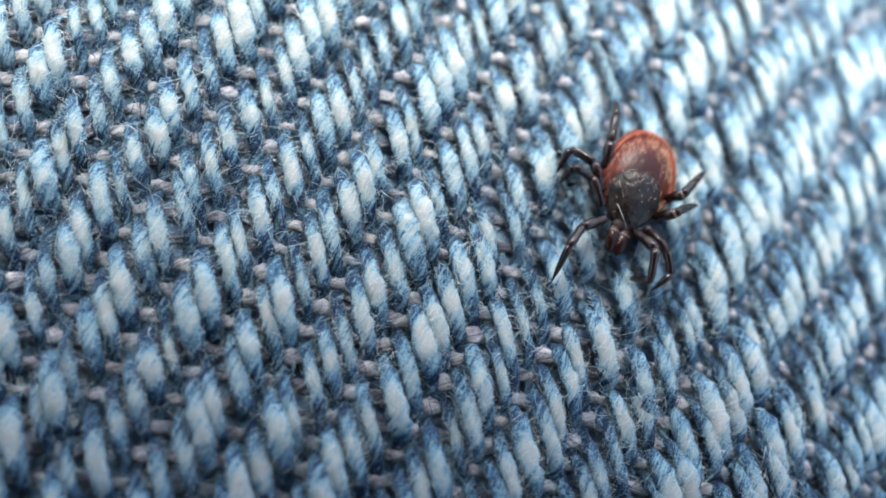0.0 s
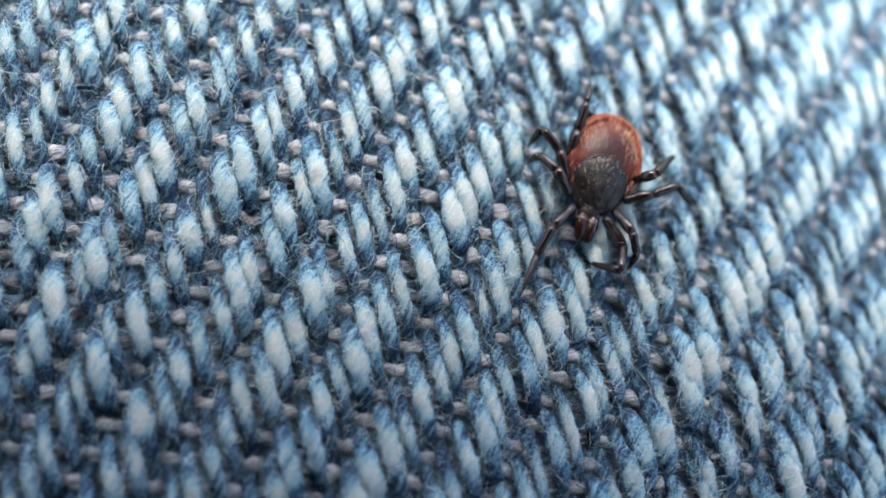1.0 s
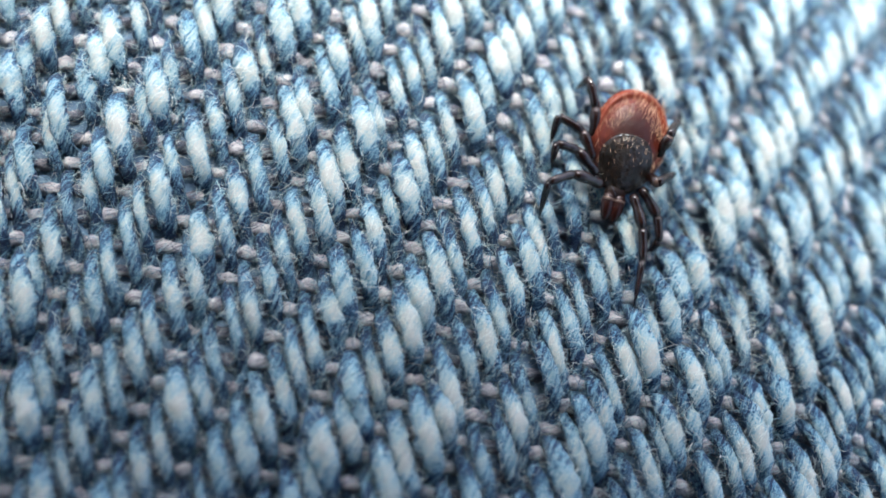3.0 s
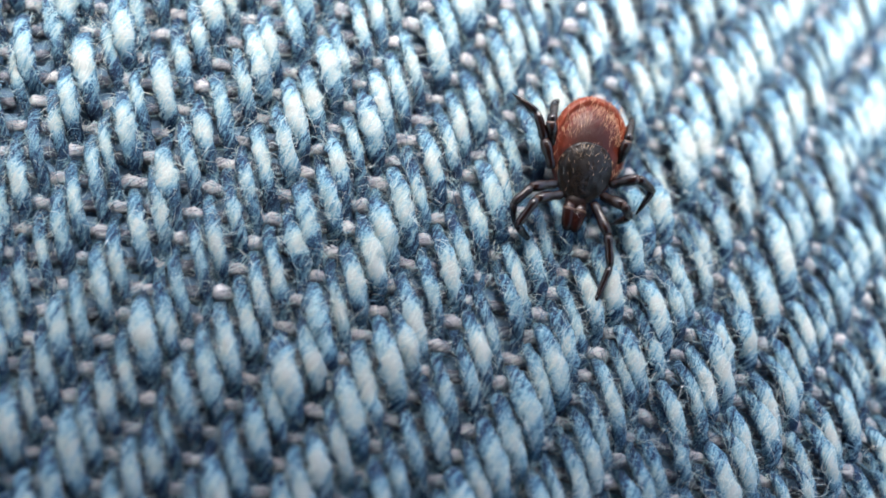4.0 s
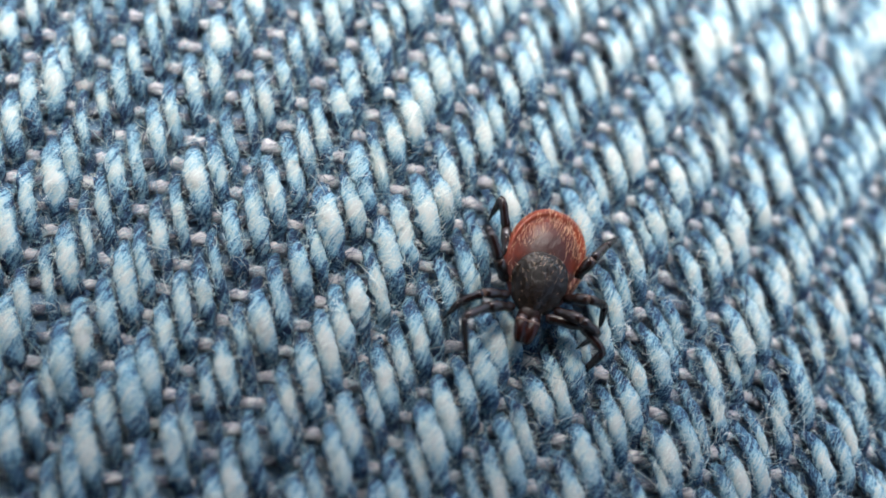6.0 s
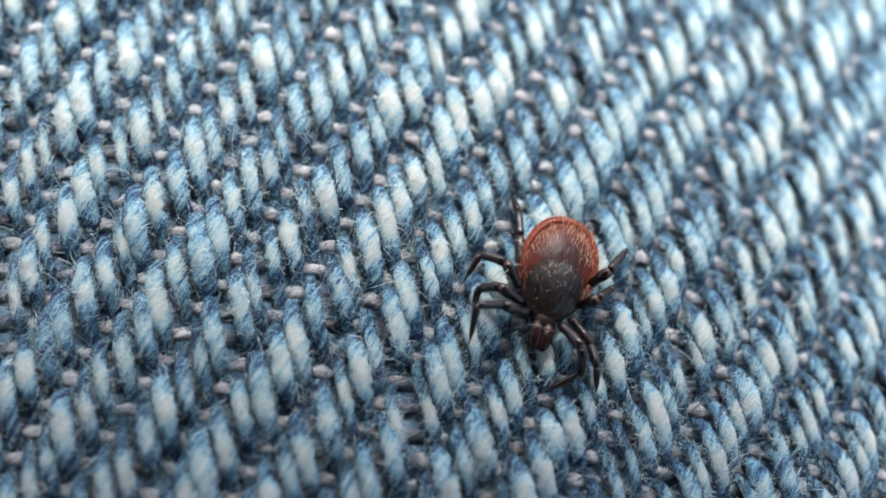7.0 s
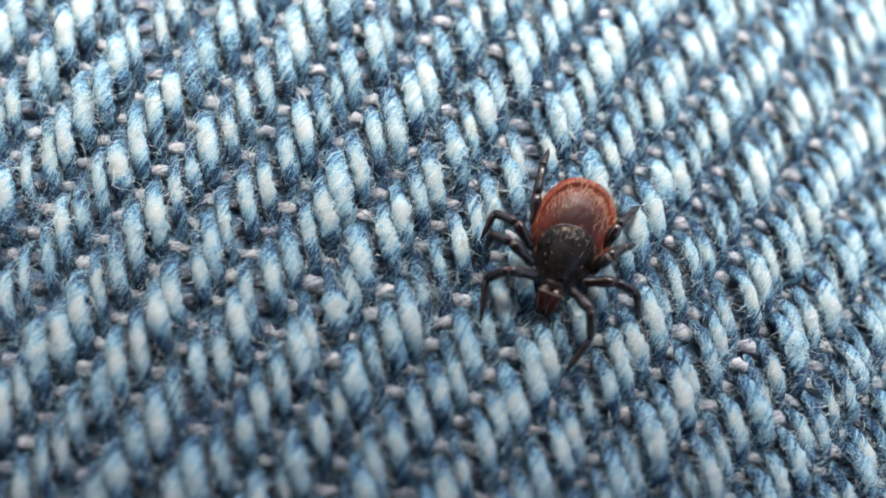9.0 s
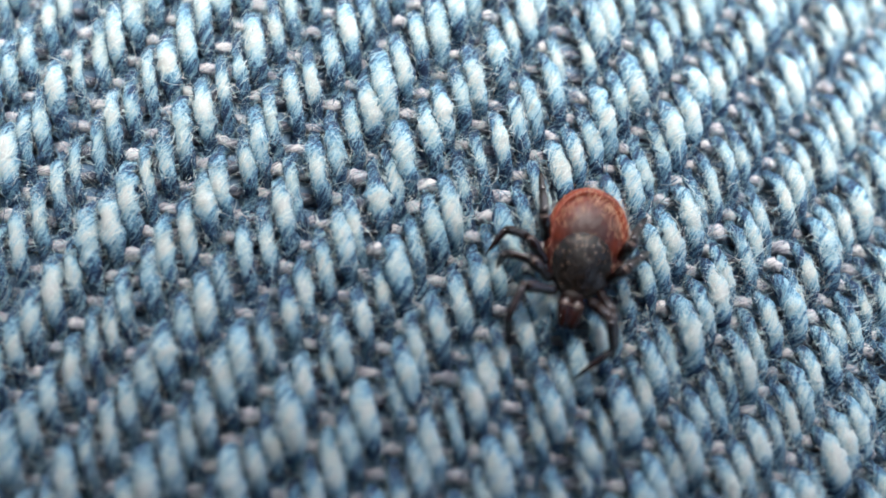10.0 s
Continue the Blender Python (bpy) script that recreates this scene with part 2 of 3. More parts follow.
def warp_line(u, v):
    """Centre offsets of warp yarns u: sideways (in warps), up (mm), half width, half height (mm), wear."""
    phase, k = warp_course(u, v)
    i = np.rint(u).astype(int) - U0
    dip = np.minimum(phase, 4 - phase)
    middle = phase - 2.0 - 0.12 * float_shift[i, k]
    dome = np.clip(1 - np.abs(middle / (1.4 + 0.2 * float_long[i, k])) ** 2.0, 0, 1) ** 0.75
    under = np.clip(1 - dip / 0.9, 0, 1)
    # knots and thin places along the yarn
    knot = np.sin(v * 5.1 + float_size[i, 3] * 9) * np.sin(v * 2.3 + float_size[i, 7] * 9)
    patch = 0.5 + 0.5 * np.sin(v * 4.3 + float_size[i, 11] * 9 + 2 * np.sin(v * 1.7 + float_size[i, 5] * 9))
    up = -0.13 + 0.32 * dome - 0.18 * under + 0.065 * float_lift[i, k] * dome
    # where the cloth bends the yarns draw together in pairs
    paired = 0.27 * np.where(np.mod(np.rint(u), 2) > 0, 1.0, -1.0) * np.clip((u - 27) / 11, 0, 1)
    side = (-0.17 * (phase - 2) + 0.15 * float_stray[i, k] + paired) * np.clip(dip / 0.8, 0, 1)
    size = (1 + 0.05 * yarn_size[i] + 0.2 * np.clip(float_size[i, k], -1.5, 1.8) * dome) * (0.84 + 0.28 * dome)
    half = 0.188 * size * (1 + 0.07 * knot)
    rubbed = np.exp(-np.abs((middle + 0.05 - 0.1 * float_shift[i, k]) / (0.7 + 0.16 * float_long[i, k])) ** 2.2) * (1.05 - 0.25 * patch)
    wear_or_shade = dome**0.2 * rubbed * np.clip(0.9 + 0.17 * float_wear[i, k] + 0.05 * float_size[i, k] + 0.06 * yarn_wear[i], 0.3, 1.2)
    return side, up, half, half * 0.76, wear_or_shade


def add_attributes(mesh, spun, wear_or_shade):
    mesh.attributes.new("spun", "FLOAT_VECTOR", "POINT").data.foreach_set("vector", np.ascontiguousarray(spun, dtype=np.float32).ravel())
    mesh.attributes.new("wear_or_shade", "FLOAT", "POINT").data.foreach_set("value", np.ascontiguousarray(wear_or_shade, dtype=np.float32).ravel())


def yarn_mesh(name, centres, normal, half, tall, wear_or_shade, mat, twist, start, count):
    places, faces, angle = tube(centres, normal, half * MM, tall * MM, count)
    n = len(centres)
    length = np.r_[0, np.cumsum(np.linalg.norm(np.diff(centres, axis=0), axis=1))] / MM
    turn = angle[None] - twist * length[:, None]
    ridges = 1 + 0.03 * np.sin(3 * turn) + np.clip(rng.normal(0, 0.14, turn.shape), -0.28, 0.28)
    places = (np.repeat(centres, count, 0) + (places - np.repeat(centres, count, 0)) * ridges.reshape(-1, 1))
    mesh = mesh_of(name, places, faces, mat)
    spun = np.stack([np.cos(turn) + start, np.sin(turn) + start * 0.7, np.broadcast_to(length[:, None], turn.shape)], -1).reshape(-1, 3)
    # crown pale, flanks dark: rubbing on the warp, painted shade on the weft
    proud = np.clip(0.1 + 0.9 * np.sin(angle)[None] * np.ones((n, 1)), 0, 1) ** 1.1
    add_attributes(mesh, spun, (wear_or_shade[:, None] * proud).ravel())
    return mesh


def runs(keep):
    """The longest unbroken run of True."""
    index = np.flatnonzero(keep)
    if len(index) < 12:
        return None
    return slice(index[0], index[-1] + 1)


def build_cloth():
    # backing sheet under the yarns
    us, vs = np.meshgrid(np.arange(U0, U_RANGE[1], 1.5), np.arange(V0, V_RANGE[1], 1.5), indexing="ij")
    x, y = crossing(us, vs)
    inside = within(x, y)
    top = on_cloth(us, vs, np.full(us.shape, -0.38)).reshape(-1, 3)
    low = on_cloth(us, vs, np.full(us.shape, -0.52)).reshape(-1, 3)
    rows, cols = us.shape
    a = (np.arange(rows - 1)[:, None] * cols + np.arange(cols - 1)[None])
    keep = inside[:-1, :-1] & inside[1:, :-1] & inside[:-1, 1:] & inside[1:, 1:]
    a = a[keep]
    quads = np.stack([a, a + cols, a + cols + 1, a + 1], 1)
    n = len(top)
    cloth = new("denim_fabric", mesh_of("denim_fabric", np.concatenate([top, low]), np.concatenate([quads, quads[:, ::-1] + n]), denim_backing))
    tagged(cloth, "faded blue denim twill cloth, worn white on the ribs", "fabric", kind="structure")
    # warp yarns
    for u in range(*U_RANGE):
        v = np.arange(V_RANGE[0], V_RANGE[1], 1 / STEPS)
        side, up, half, tall, wear_or_shade = warp_line(u, v)
        x, y = crossing(np.full_like(v, u), v)
        run = runs(within(x, y))
        if run is None:
            continue
        centres = on_cloth(u + side, v, up)[run]
        normal = upright(x, y)[run]
        mesh = yarn_mesh("warp_yarn", centres, normal, half[run], tall[run], wear_or_shade[run], warp_cotton, -4.6, u * 3.1, RING)
        yarn = new("warp_yarn", mesh)
        yarn.parent = cloth
    # weft yarns
    for v in range(*V_RANGE):
        u = np.arange(U_RANGE[0], U_RANGE[1], 1 / 3)
        x, y = crossing(u, np.full_like(u, v))
        run = runs(within(x, y))
        if run is None:
            continue
        phase = np.mod(u - v, 4.0)
        # over also sets the colour: shade painted in where the weft runs under
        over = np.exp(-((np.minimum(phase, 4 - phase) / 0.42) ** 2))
        up = -0.3 + (0.1 + 0.08 * rng.normal(0, 1, NU + 1).repeat(3)[: len(u)]) * over
        half = 0.175 * (1 + 0.1 * weft_size[v - V0] + rng.normal(0, 0.05, len(u))) * (0.85 + 0.2 * over)
        centres = on_cloth(u, np.full_like(u, v), up)[run]
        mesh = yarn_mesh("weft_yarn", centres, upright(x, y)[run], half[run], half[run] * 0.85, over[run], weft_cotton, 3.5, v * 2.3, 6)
        yarn = new("weft_yarn", mesh)
        yarn.parent = cloth
    return cloth


cloth = build_cloth()


def build_fuzz(count, name, long, label, lift, bow, thin, pale):
    """Fine fibres that stand off the yarns: cotton fibres are flat bands."""
    segments = 4 if long < 0.3 else 5 if long < 0.6 else 12
    u = rng.integers(U_RANGE[0], U_RANGE[1], count * 4)
    v = rng.uniform(V_RANGE[0], V_RANGE[1], count * 4)
    x, y = crossing(u.astype(float), v)
    phase = np.mod(v - u, 4.0)
    ok = np.flatnonzero(within(x, y, -24.0) & (np.abs(phase - 2) < 1.5) & (rng.random(count * 4) < np.clip(1.0 - 0.1 * (x - 9), 0.3, 1)))[:count]
    u, v = u[ok], v[ok]
    side, up, half, tall, worn = (np.empty(len(ok)) for _ in range(5))
    for one in np.unique(u):
        m = u == one
        side[m], up[m], half[m], tall[m], worn[m] = warp_line(int(one), v[m])
    n = len(ok)
    ring = np.where(rng.random(n) < 0.3, rng.uniform(-0.05, 1.05, n), np.where(rng.random(n) < 0.5, rng.uniform(-0.05, 0.32, n), rng.uniform(0.68, 1.05, n))) * np.pi
    x, y = crossing(u.astype(float), v)
    normal = upright(x, y)
    along = on_cloth(u, v + 0.05, up) - on_cloth(u, v - 0.05, up)
    along /= np.linalg.norm(along, axis=1, keepdims=True)
    cross = np.cross(along, normal)
    cross /= np.linalg.norm(cross, axis=1, keepdims=True)
    out = cross * np.cos(ring)[:, None] + normal * np.sin(ring)[:, None]
    place = on_cloth(u + side, v, up) + (cross * (np.cos(ring) * half)[:, None] + normal * (np.sin(ring) * tall)[:, None]) * MM * 0.97
    wound = np.cross(out, along)
    forth = rng.choice((-1, 1), n)[:, None]
    heading = (along * rng.uniform(0.2, 1.0, n)[:, None] + wound * rng.uniform(-0.2, 1.1, n)[:, None]) * forth + out * rng.uniform(*lift, n)[:, None] + rng.normal(0, 0.45, (n, 3))
    heading /= np.linalg.norm(heading, axis=1, keepdims=True)
    inward = -out * rng.uniform(0.2, 1.0, n)[:, None] + rng.normal(0, 0.8, (n, 3))
    inward -= heading * (inward * heading).sum(1, keepdims=True)
    inward /= np.linalg.norm(inward, axis=1, keepdims=True)
    aside = np.cross(heading, inward)
    length = rng.gamma(3.5, long / 3.5, n) * MM
    turn = rng.uniform(0.3 * bow, bow, n)
    drift = rng.normal(0, 0.35, n)
    roll = rng.normal(0, 0.6, n)
    line = []
    for k in range(segments + 1):
        s = k / segments
        reach, back = np.sin(turn * s) / turn, (1 - np.cos(turn * s)) / turn
        line.append(place + length[:, None] * (heading * reach[:, None] + inward * back[:, None] + aside * (drift * s * s)[:, None]))
    line = np.stack(line, 1)
    thick = rng.uniform(*thin, n) * MM
    sides = 2
    taper = np.linspace(1.0, 0.6, segments + 1)
    across = aside * np.cos(roll)[:, None] + inward * np.sin(roll)[:, None]
    wide = across[:, None] * (thick[:, None] * taper)[:, :, None]
    places = np.stack([line - wide, line + wide], 2).reshape(-1, 3)
    a = ((np.arange(n) * (segments + 1) * sides)[:, None] + np.arange(segments) * sides).ravel()
    fuzz = new(name, mesh_of(name, places, np.stack([a, a + 1, a + 3, a + 2], 1), fibre_cotton))
    tone = 0.8 * worn * np.clip(np.sin(ring), 0, 1) + rng.uniform(*pale, n)
    fuzz.data.attributes.new("wear_or_shade", "FLOAT", "POINT").data.foreach_set("value", np.repeat(tone, (segments + 1) * sides).astype(np.float32))
    fuzz.parent = cloth
    tagged(fuzz, label, kind="stuff")


def bands(name, line, out, thick, tone, label):
    """Flat fibre bands along lines (n, points, 3), lying across the way out."""
    n, points = line.shape[:2]
    along = np.gradient(line, axis=1)
    across = np.cross(along, out)
    across /= np.linalg.norm(across, axis=2, keepdims=True) + 1e-12
    wide = across * (thick[:, None] * np.linspace(1.0, 0.6, points))[:, :, None]
    places = np.stack([line - wide, line + wide], 2).reshape(-1, 3)
    a = ((np.arange(n) * points * 2)[:, None] + np.arange(points - 1) * 2).ravel()
    fibres = new(name, mesh_of(name, places, np.stack([a, a + 1, a + 3, a + 2], 1), fibre_cotton))
    fibres.data.attributes.new("wear_or_shade", "FLOAT", "POINT").data.foreach_set("value", np.repeat(tone.reshape(n, -1) * np.ones((1, points)), 2, axis=1).ravel().astype(np.float32))
    fibres.parent = cloth
    tagged(fibres, label, kind="stuff")


def build_spun(count, segments=4):
    """Fibres wound round the warp yarns as they were spun, one end working loose."""
    u = rng.integers(U_RANGE[0], U_RANGE[1], count * 5).astype(float)
    v = rng.uniform(V_RANGE[0], V_RANGE[1], count * 5)
    x, y = crossing(u, v)
    phase = np.mod(v - u, 4.0)
    ok = np.flatnonzero(within(x, y, -24.0) & (phase > 0.6) & (phase < 3.4) & (rng.random(count * 5) < np.clip(1.0 - 0.1 * (x - 9), 0.3, 1)))[:count]
    u, v = u[ok], v[ok]
    n = len(ok)
    s = np.linspace(0, 1, segments + 1)[None]
    length = rng.gamma(5.0, 0.33 / 5, n)[:, None]
    slant = np.clip(rng.normal(0.75, 0.25, n), 0.15, 1.4)[:, None]
    forth = rng.choice((-1.0, 1.0), n)[:, None]
    start = rng.uniform(-0.1, 1.1, n)[:, None] * np.pi
    vs = v[:, None] + forth * np.cos(slant) * length * s / 0.6
    us = np.repeat(u[:, None], segments + 1, 1)
    side, up, half, tall, worn = warp_line(us, vs)
    angle = start - forth * np.sin(slant) * length * s / 0.2 + rng.normal(0, 0.35, n)[:, None] * s * s
    loose = np.where(rng.random(n) < 0.35, rng.gamma(2.0, 0.22, n), rng.gamma(2.0, 0.05, n))[:, None]
    reach = 0.99 + 0.05 * rng.random(n)[:, None] + loose * s**2
    middle = on_cloth(us + side, vs, up)
    x, y = crossing(us, vs)
    normal = upright(x, y)
    along = on_cloth(us, vs + 0.1, up) - on_cloth(us, vs - 0.1, up)
    along /= np.linalg.norm(along, axis=2, keepdims=True)
    cross = np.cross(along, normal)
    cross /= np.linalg.norm(cross, axis=2, keepdims=True)
    out = cross * np.cos(angle)[:, :, None] + normal * np.sin(angle)[:, :, None]
    line = middle + (cross * (np.cos(angle) * half)[:, :, None] + normal * (np.sin(angle) * tall)[:, :, None]) * reach[:, :, None] * MM
    line = line + along * (rng.normal(0, 0.1, n)[:, None] * s * s)[:, :, None] * MM
    proud = np.clip(0.25 + 0.75 * np.sin(angle), 0, 1)
    tone = np.clip(0.95 * worn * proud + rng.uniform(-0.15, 0.4, n)[:, None], 0, 1)
    bands("spun_fibres", line, out, rng.uniform(0.005, 0.01, n) * MM, tone, "fine pale blue cotton fibres wound on the yarns")


build_spun(72000)
build_fuzz(90000, "yarn_fuzz", 0.29, "fine curled blue cotton fibres on the yarns", (0.35, 1.1), 3.4, (0.0048, 0.0085), (0.3, 0.98))
build_fuzz(52000, "loose_fuzz", 0.42, "thin curled blue cotton fibres standing off the yarns", (0.3, 1.1), 5.0, (0.0042, 0.0075), (0.4, 1.05))
build_fuzz(1800, "stray_fibres", 0.9, "long curled cotton fibres lying over the weave", (0.1, 0.7), 7.5, (0.0035, 0.0075), (0.3, 0.85))


def build_nub_fuzz(count, segments=3):
    """Undyed fibres that stand off the weft where it shows between the ribs."""
    v = rng.integers(V_RANGE[0], V_RANGE[1], count * 3).astype(float)
    k = rng.integers(-30, 30, count * 3)
    u = v + 4.0 * k
    x, y = crossing(u, v)
    ok = np.flatnonzero((u > U_RANGE[0]) & (u < U_RANGE[1]) & within(x, y, -24.0))[:count]
    u, v = u[ok] + rng.normal(0, 0.3, len(ok)), v[ok]
    n = len(ok)
    x, y = crossing(u, v)
    normal = upright(x, y)
    ahead = on_cloth(u + 0.1, v, np.zeros(n)) - on_cloth(u - 0.1, v, np.zeros(n))
    ahead /= np.linalg.norm(ahead, axis=1, keepdims=True)
    cross = np.cross(normal, ahead)
    angle = rng.uniform(0.0, 1.0, n) * np.pi
    out = cross * np.cos(angle)[:, None] + normal * np.sin(angle)[:, None]
    place = on_cloth(u, v, np.full(n, -0.14)) + out * 0.185 * MM
    way = ahead * rng.normal(0, 1, n)[:, None] + np.cross(out, ahead) * rng.normal(0, 0.8, n)[:, None] + out * rng.uniform(-0.1, 0.4, n)[:, None]
    way /= np.linalg.norm(way, axis=1, keepdims=True)
    length = rng.gamma(4.0, 0.22 / 4, n) * MM
    bow = rng.normal(0, 0.5, (n, 3)) - out * 0.5
    s = np.linspace(-0.5, 0.5, segments + 1)[None, :, None]
    line = place[:, None] + length[:, None, None] * (way[:, None] * s + bow[:, None] * s * s)
    bands("weft_fuzz", line, np.repeat(out[:, None], segments + 1, 1), rng.uniform(0.0045, 0.009, n) * MM, rng.uniform(0.45, 0.95, n), "short pale cotton fibres on the weft")


build_nub_fuzz(16000)


def build_tangle(count):
    """Short crimped fibres that fill the furrows between the ribs."""
    segments, sides = 4, 2
    v = rng.uniform(V_RANGE[0], V_RANGE[1], count * 3)
    u = np.rint(rng.uniform(-30, 30, count * 3)) * 4 + v + rng.normal(0, 0.85, count * 3)
    x, y = crossing(u, v)
    ok = np.flatnonzero(within(x, y, -25.0))[:count]
    u, v, x, y = u[ok], v[ok], x[ok], y[ok]
    n = len(ok)
    normal = upright(x, y)
    place = on_cloth(u, v, rng.uniform(-0.2, 0.2, n))
    heading = rng.normal(0, 1, (n, 3)) + normal * 0.25
    heading -= normal * ((heading * normal).sum(1) * 0.5)[:, None]
    heading /= np.linalg.norm(heading, axis=1, keepdims=True)
    inward = rng.normal(0, 1, (n, 3)) - normal * 0.4
    inward -= heading * (inward * heading).sum(1, keepdims=True)
    inward /= np.linalg.norm(inward, axis=1, keepdims=True)
    length = rng.gamma(3.0, 0.17, n) * MM
    turn = rng.uniform(1.0, 4.6, n)
    steps = np.linspace(-0.5, 0.5, segments + 1)
    reach, back = np.sin(turn[:, None] * steps) / turn[:, None], (1 - np.cos(turn[:, None] * steps)) / turn[:, None]
    line = place[:, None] + length[:, None, None] * (heading[:, None] * reach[:, :, None] + inward[:, None] * back[:, :, None])
    thick = rng.uniform(0.0045, 0.009, n) * MM
    wide = np.cross(heading, inward) * thick[:, None]
    places = np.stack([line - wide[:, None], line + wide[:, None]], 2).reshape(-1, 3)
    a = ((np.arange(n) * (segments + 1) * sides)[:, None] + np.arange(segments) * sides).ravel()
    tangle = new("fibre_tangle", mesh_of("fibre_tangle", places, np.stack([a, a + 1, a + 3, a + 2], 1), fibre_cotton))
    tangle.data.attributes.new("wear_or_shade", "FLOAT", "POINT").data.foreach_set("value", np.repeat(rng.uniform(0.02, 0.65, n) ** 1.4, (segments + 1) * sides).astype(np.float32))
    tangle.parent = cloth
    tagged(tangle, "crimped blue cotton fibres tangled in the furrows", kind="stuff")


build_tangle(56000)


# ---- the tick ----
def part(name, bm, mat, parent=None, label=""):
    mesh = bpy.data.meshes.new(name)
    bm.normal_update()
    bm.to_mesh(mesh)
    bm.free()
    mesh.polygons.foreach_set("use_smooth", np.ones(len(mesh.polygons), dtype=bool))
    mesh.materials.append(mat)
    ob = new(name, mesh)
    if parent is not None:
        ob.parent = parent
    if label:
        ob["label"] = label
    return ob


def closed_grid(bm, rings, cap=True):
    """Skins rings of equal count, from end to end."""
    made = [[bm.verts.new(p) for p in ring] for ring in rings]
    for a, b in zip(made, made[1:]):
        for i in range(len(a)):
            j = (i + 1) % len(a)
            bm.faces.new((a[i], a[j], b[j], b[i]))
    if cap:
        bm.faces.new(made[0][::-1])
        bm.faces.new(made[-1])
    bmesh.ops.recalc_face_normals(bm, faces=bm.faces)


def build_phone():
    bm = bmesh.new()
    bmesh.ops.create_cube(bm, size=1.0)
    bmesh.ops.scale(bm, vec=(0.074, 0.15, 0.008), verts=bm.verts)
    bmesh.ops.bevel(bm, geom=[e for e in bm.edges if abs(e.verts[0].co.z - e.verts[1].co.z) > 0.004], offset=0.009, segments=6, affect="EDGES")
    bmesh.ops.bevel(bm, geom=bm.edges[:], offset=0.0006, segments=2, affect="EDGES")
    phone = part("smartphone", bm, phone_shell)
    return tagged(phone, "dark smartphone held flat over the cloth", "phone")


def outline(a, r):
    """A point of the tick's egg-shaped outline: narrow at the head, round and broad behind."""
    c, q = math.cos(a), math.sin(a)
    power, long = (0.86, 1.2) if q > 0 else (0.9, 1.36)
    x = 0.95 * math.copysign(abs(c) ** power, c) * (1 - 0.26 * q if q > 0 else 1 - 0.04 * q)
    return x * r - 0.03, -0.11 + long * math.copysign(abs(q) ** 0.95, q) * r


def dorsal(r, hind=1.0):
    """Height of the back over its rim, from the middle (0) to the edge (1): domed, with a groove inside the hind rim."""
    dome = 0.38 * (1 - r**2.4)
    groove = 0.055 * math.exp(-(((r - 0.8) / 0.045) ** 2))
    rim = 0.055 * math.exp(-(((r - 0.92) / 0.06) ** 2))
    return dome + (rim - groove) * hind


def build_body():
    bm = bmesh.new()
    around, rings = 64, 22
    top = []
    for k in range(rings + 1):
        r = (k / rings) ** 0.8
        ring = []
        for i in range(around):
            a = 2 * math.pi * i / around
            x, y = outline(a, r)
            rough = 0.008 * noise.noise((x * 6, y * 6, 1.0))
            ring.append(Vector((x, y, 0.42 - 0.1 * y + dorsal(r, max(0.0, min(1.0, 1.1 - 1.8 * y))) + rough)) * MM)
        top.append(ring)
    for k in range(1, 9):
        q = k / 8
        ring = []
        for i in range(around):
            a = 2 * math.pi * i / around
            r = math.cos(q * math.pi / 2) ** 0.6 if k < 8 else 0.02
            x, y = outline(a, r)
            ring.append(Vector((x, y, 0.42 - 0.1 * y - 0.28 * math.sin(q * math.pi / 2))) * MM)
        top.append(ring)
    closed_grid(bm, top)
    return bm


def scutum_height(x, y, r):
    """Height of the shield: it follows the back, with pits, two grooves that spread from the front and a raised edge."""
    s = (y + 0.11) / 1.2
    rr = min(1.0, math.hypot(x / (0.95 * (1 - 0.26 * max(s, 0))), s))
    z = 0.42 - 0.1 * y + dorsal(min(rr, 0.74)) - max(0, rr - 0.74) * 0.62 + 0.06 * (1 - r**8)
    line = 0.2 + 0.3 * (0.95 - y)
    z -= 0.03 * math.exp(-(((abs(x) - line) / 0.06) ** 2)) * max(0.0, min(1.0, (y + 0.1) * 2))
    z += 0.034 * math.exp(-(((r - 0.93) / 0.045) ** 2))
    z += 0.018 * noise.noise((x * 7, y * 7, 4.0)) + 0.014 * noise.noise((x * 17, y * 17, 9.0)) + 0.008 * noise.noise((x * 33, y * 33, 2.0))
    return z


def build_scutum():
    """The dark shield on the front of the back."""
    bm = bmesh.new()
    rings = []
    around, steps = 72, 26
    for k in range(steps + 1):
        r = k / steps
        ring = []
        for i in range(around):
            a = 2 * math.pi * i / around
            q = math.sin(a)
            x = 0.675 * math.copysign(abs(math.cos(a)) ** (0.66 if q > 0 else 0.8), math.cos(a)) * r * (1 - 0.24 * max(0, q))
            y = 0.4 + (0.7 if q > 0 else 0.66) * q * r
            ring.append(Vector((x - 0.03, y, scutum_height(x, y, r))) * MM)
        rings.append(ring)
    rings.append([p - Vector((0, 0, 0.06 * MM)) for p in rings[-1]])
    closed_grid(bm, rings)
    return bm


def tapered(bm, points, sizes, count=10, flat=1.0):
    """A round limb along points with the half widths given."""
    rings = []
    for k, p in enumerate(points):
        ahead = (Vector(points[min(k + 1, len(points) - 1)]) - Vector(points[max(k - 1, 0)])).normalized()
        side = ahead.cross(Vector((0, 0, 1))).normalized()
        up = side.cross(ahead)
        rings.append([(Vector(p) + side * math.cos(2 * math.pi * i / count) * sizes[k] + up * math.sin(2 * math.pi * i / count) * sizes[k] * flat) * MM for i in range(count)])
    closed_grid(bm, rings)


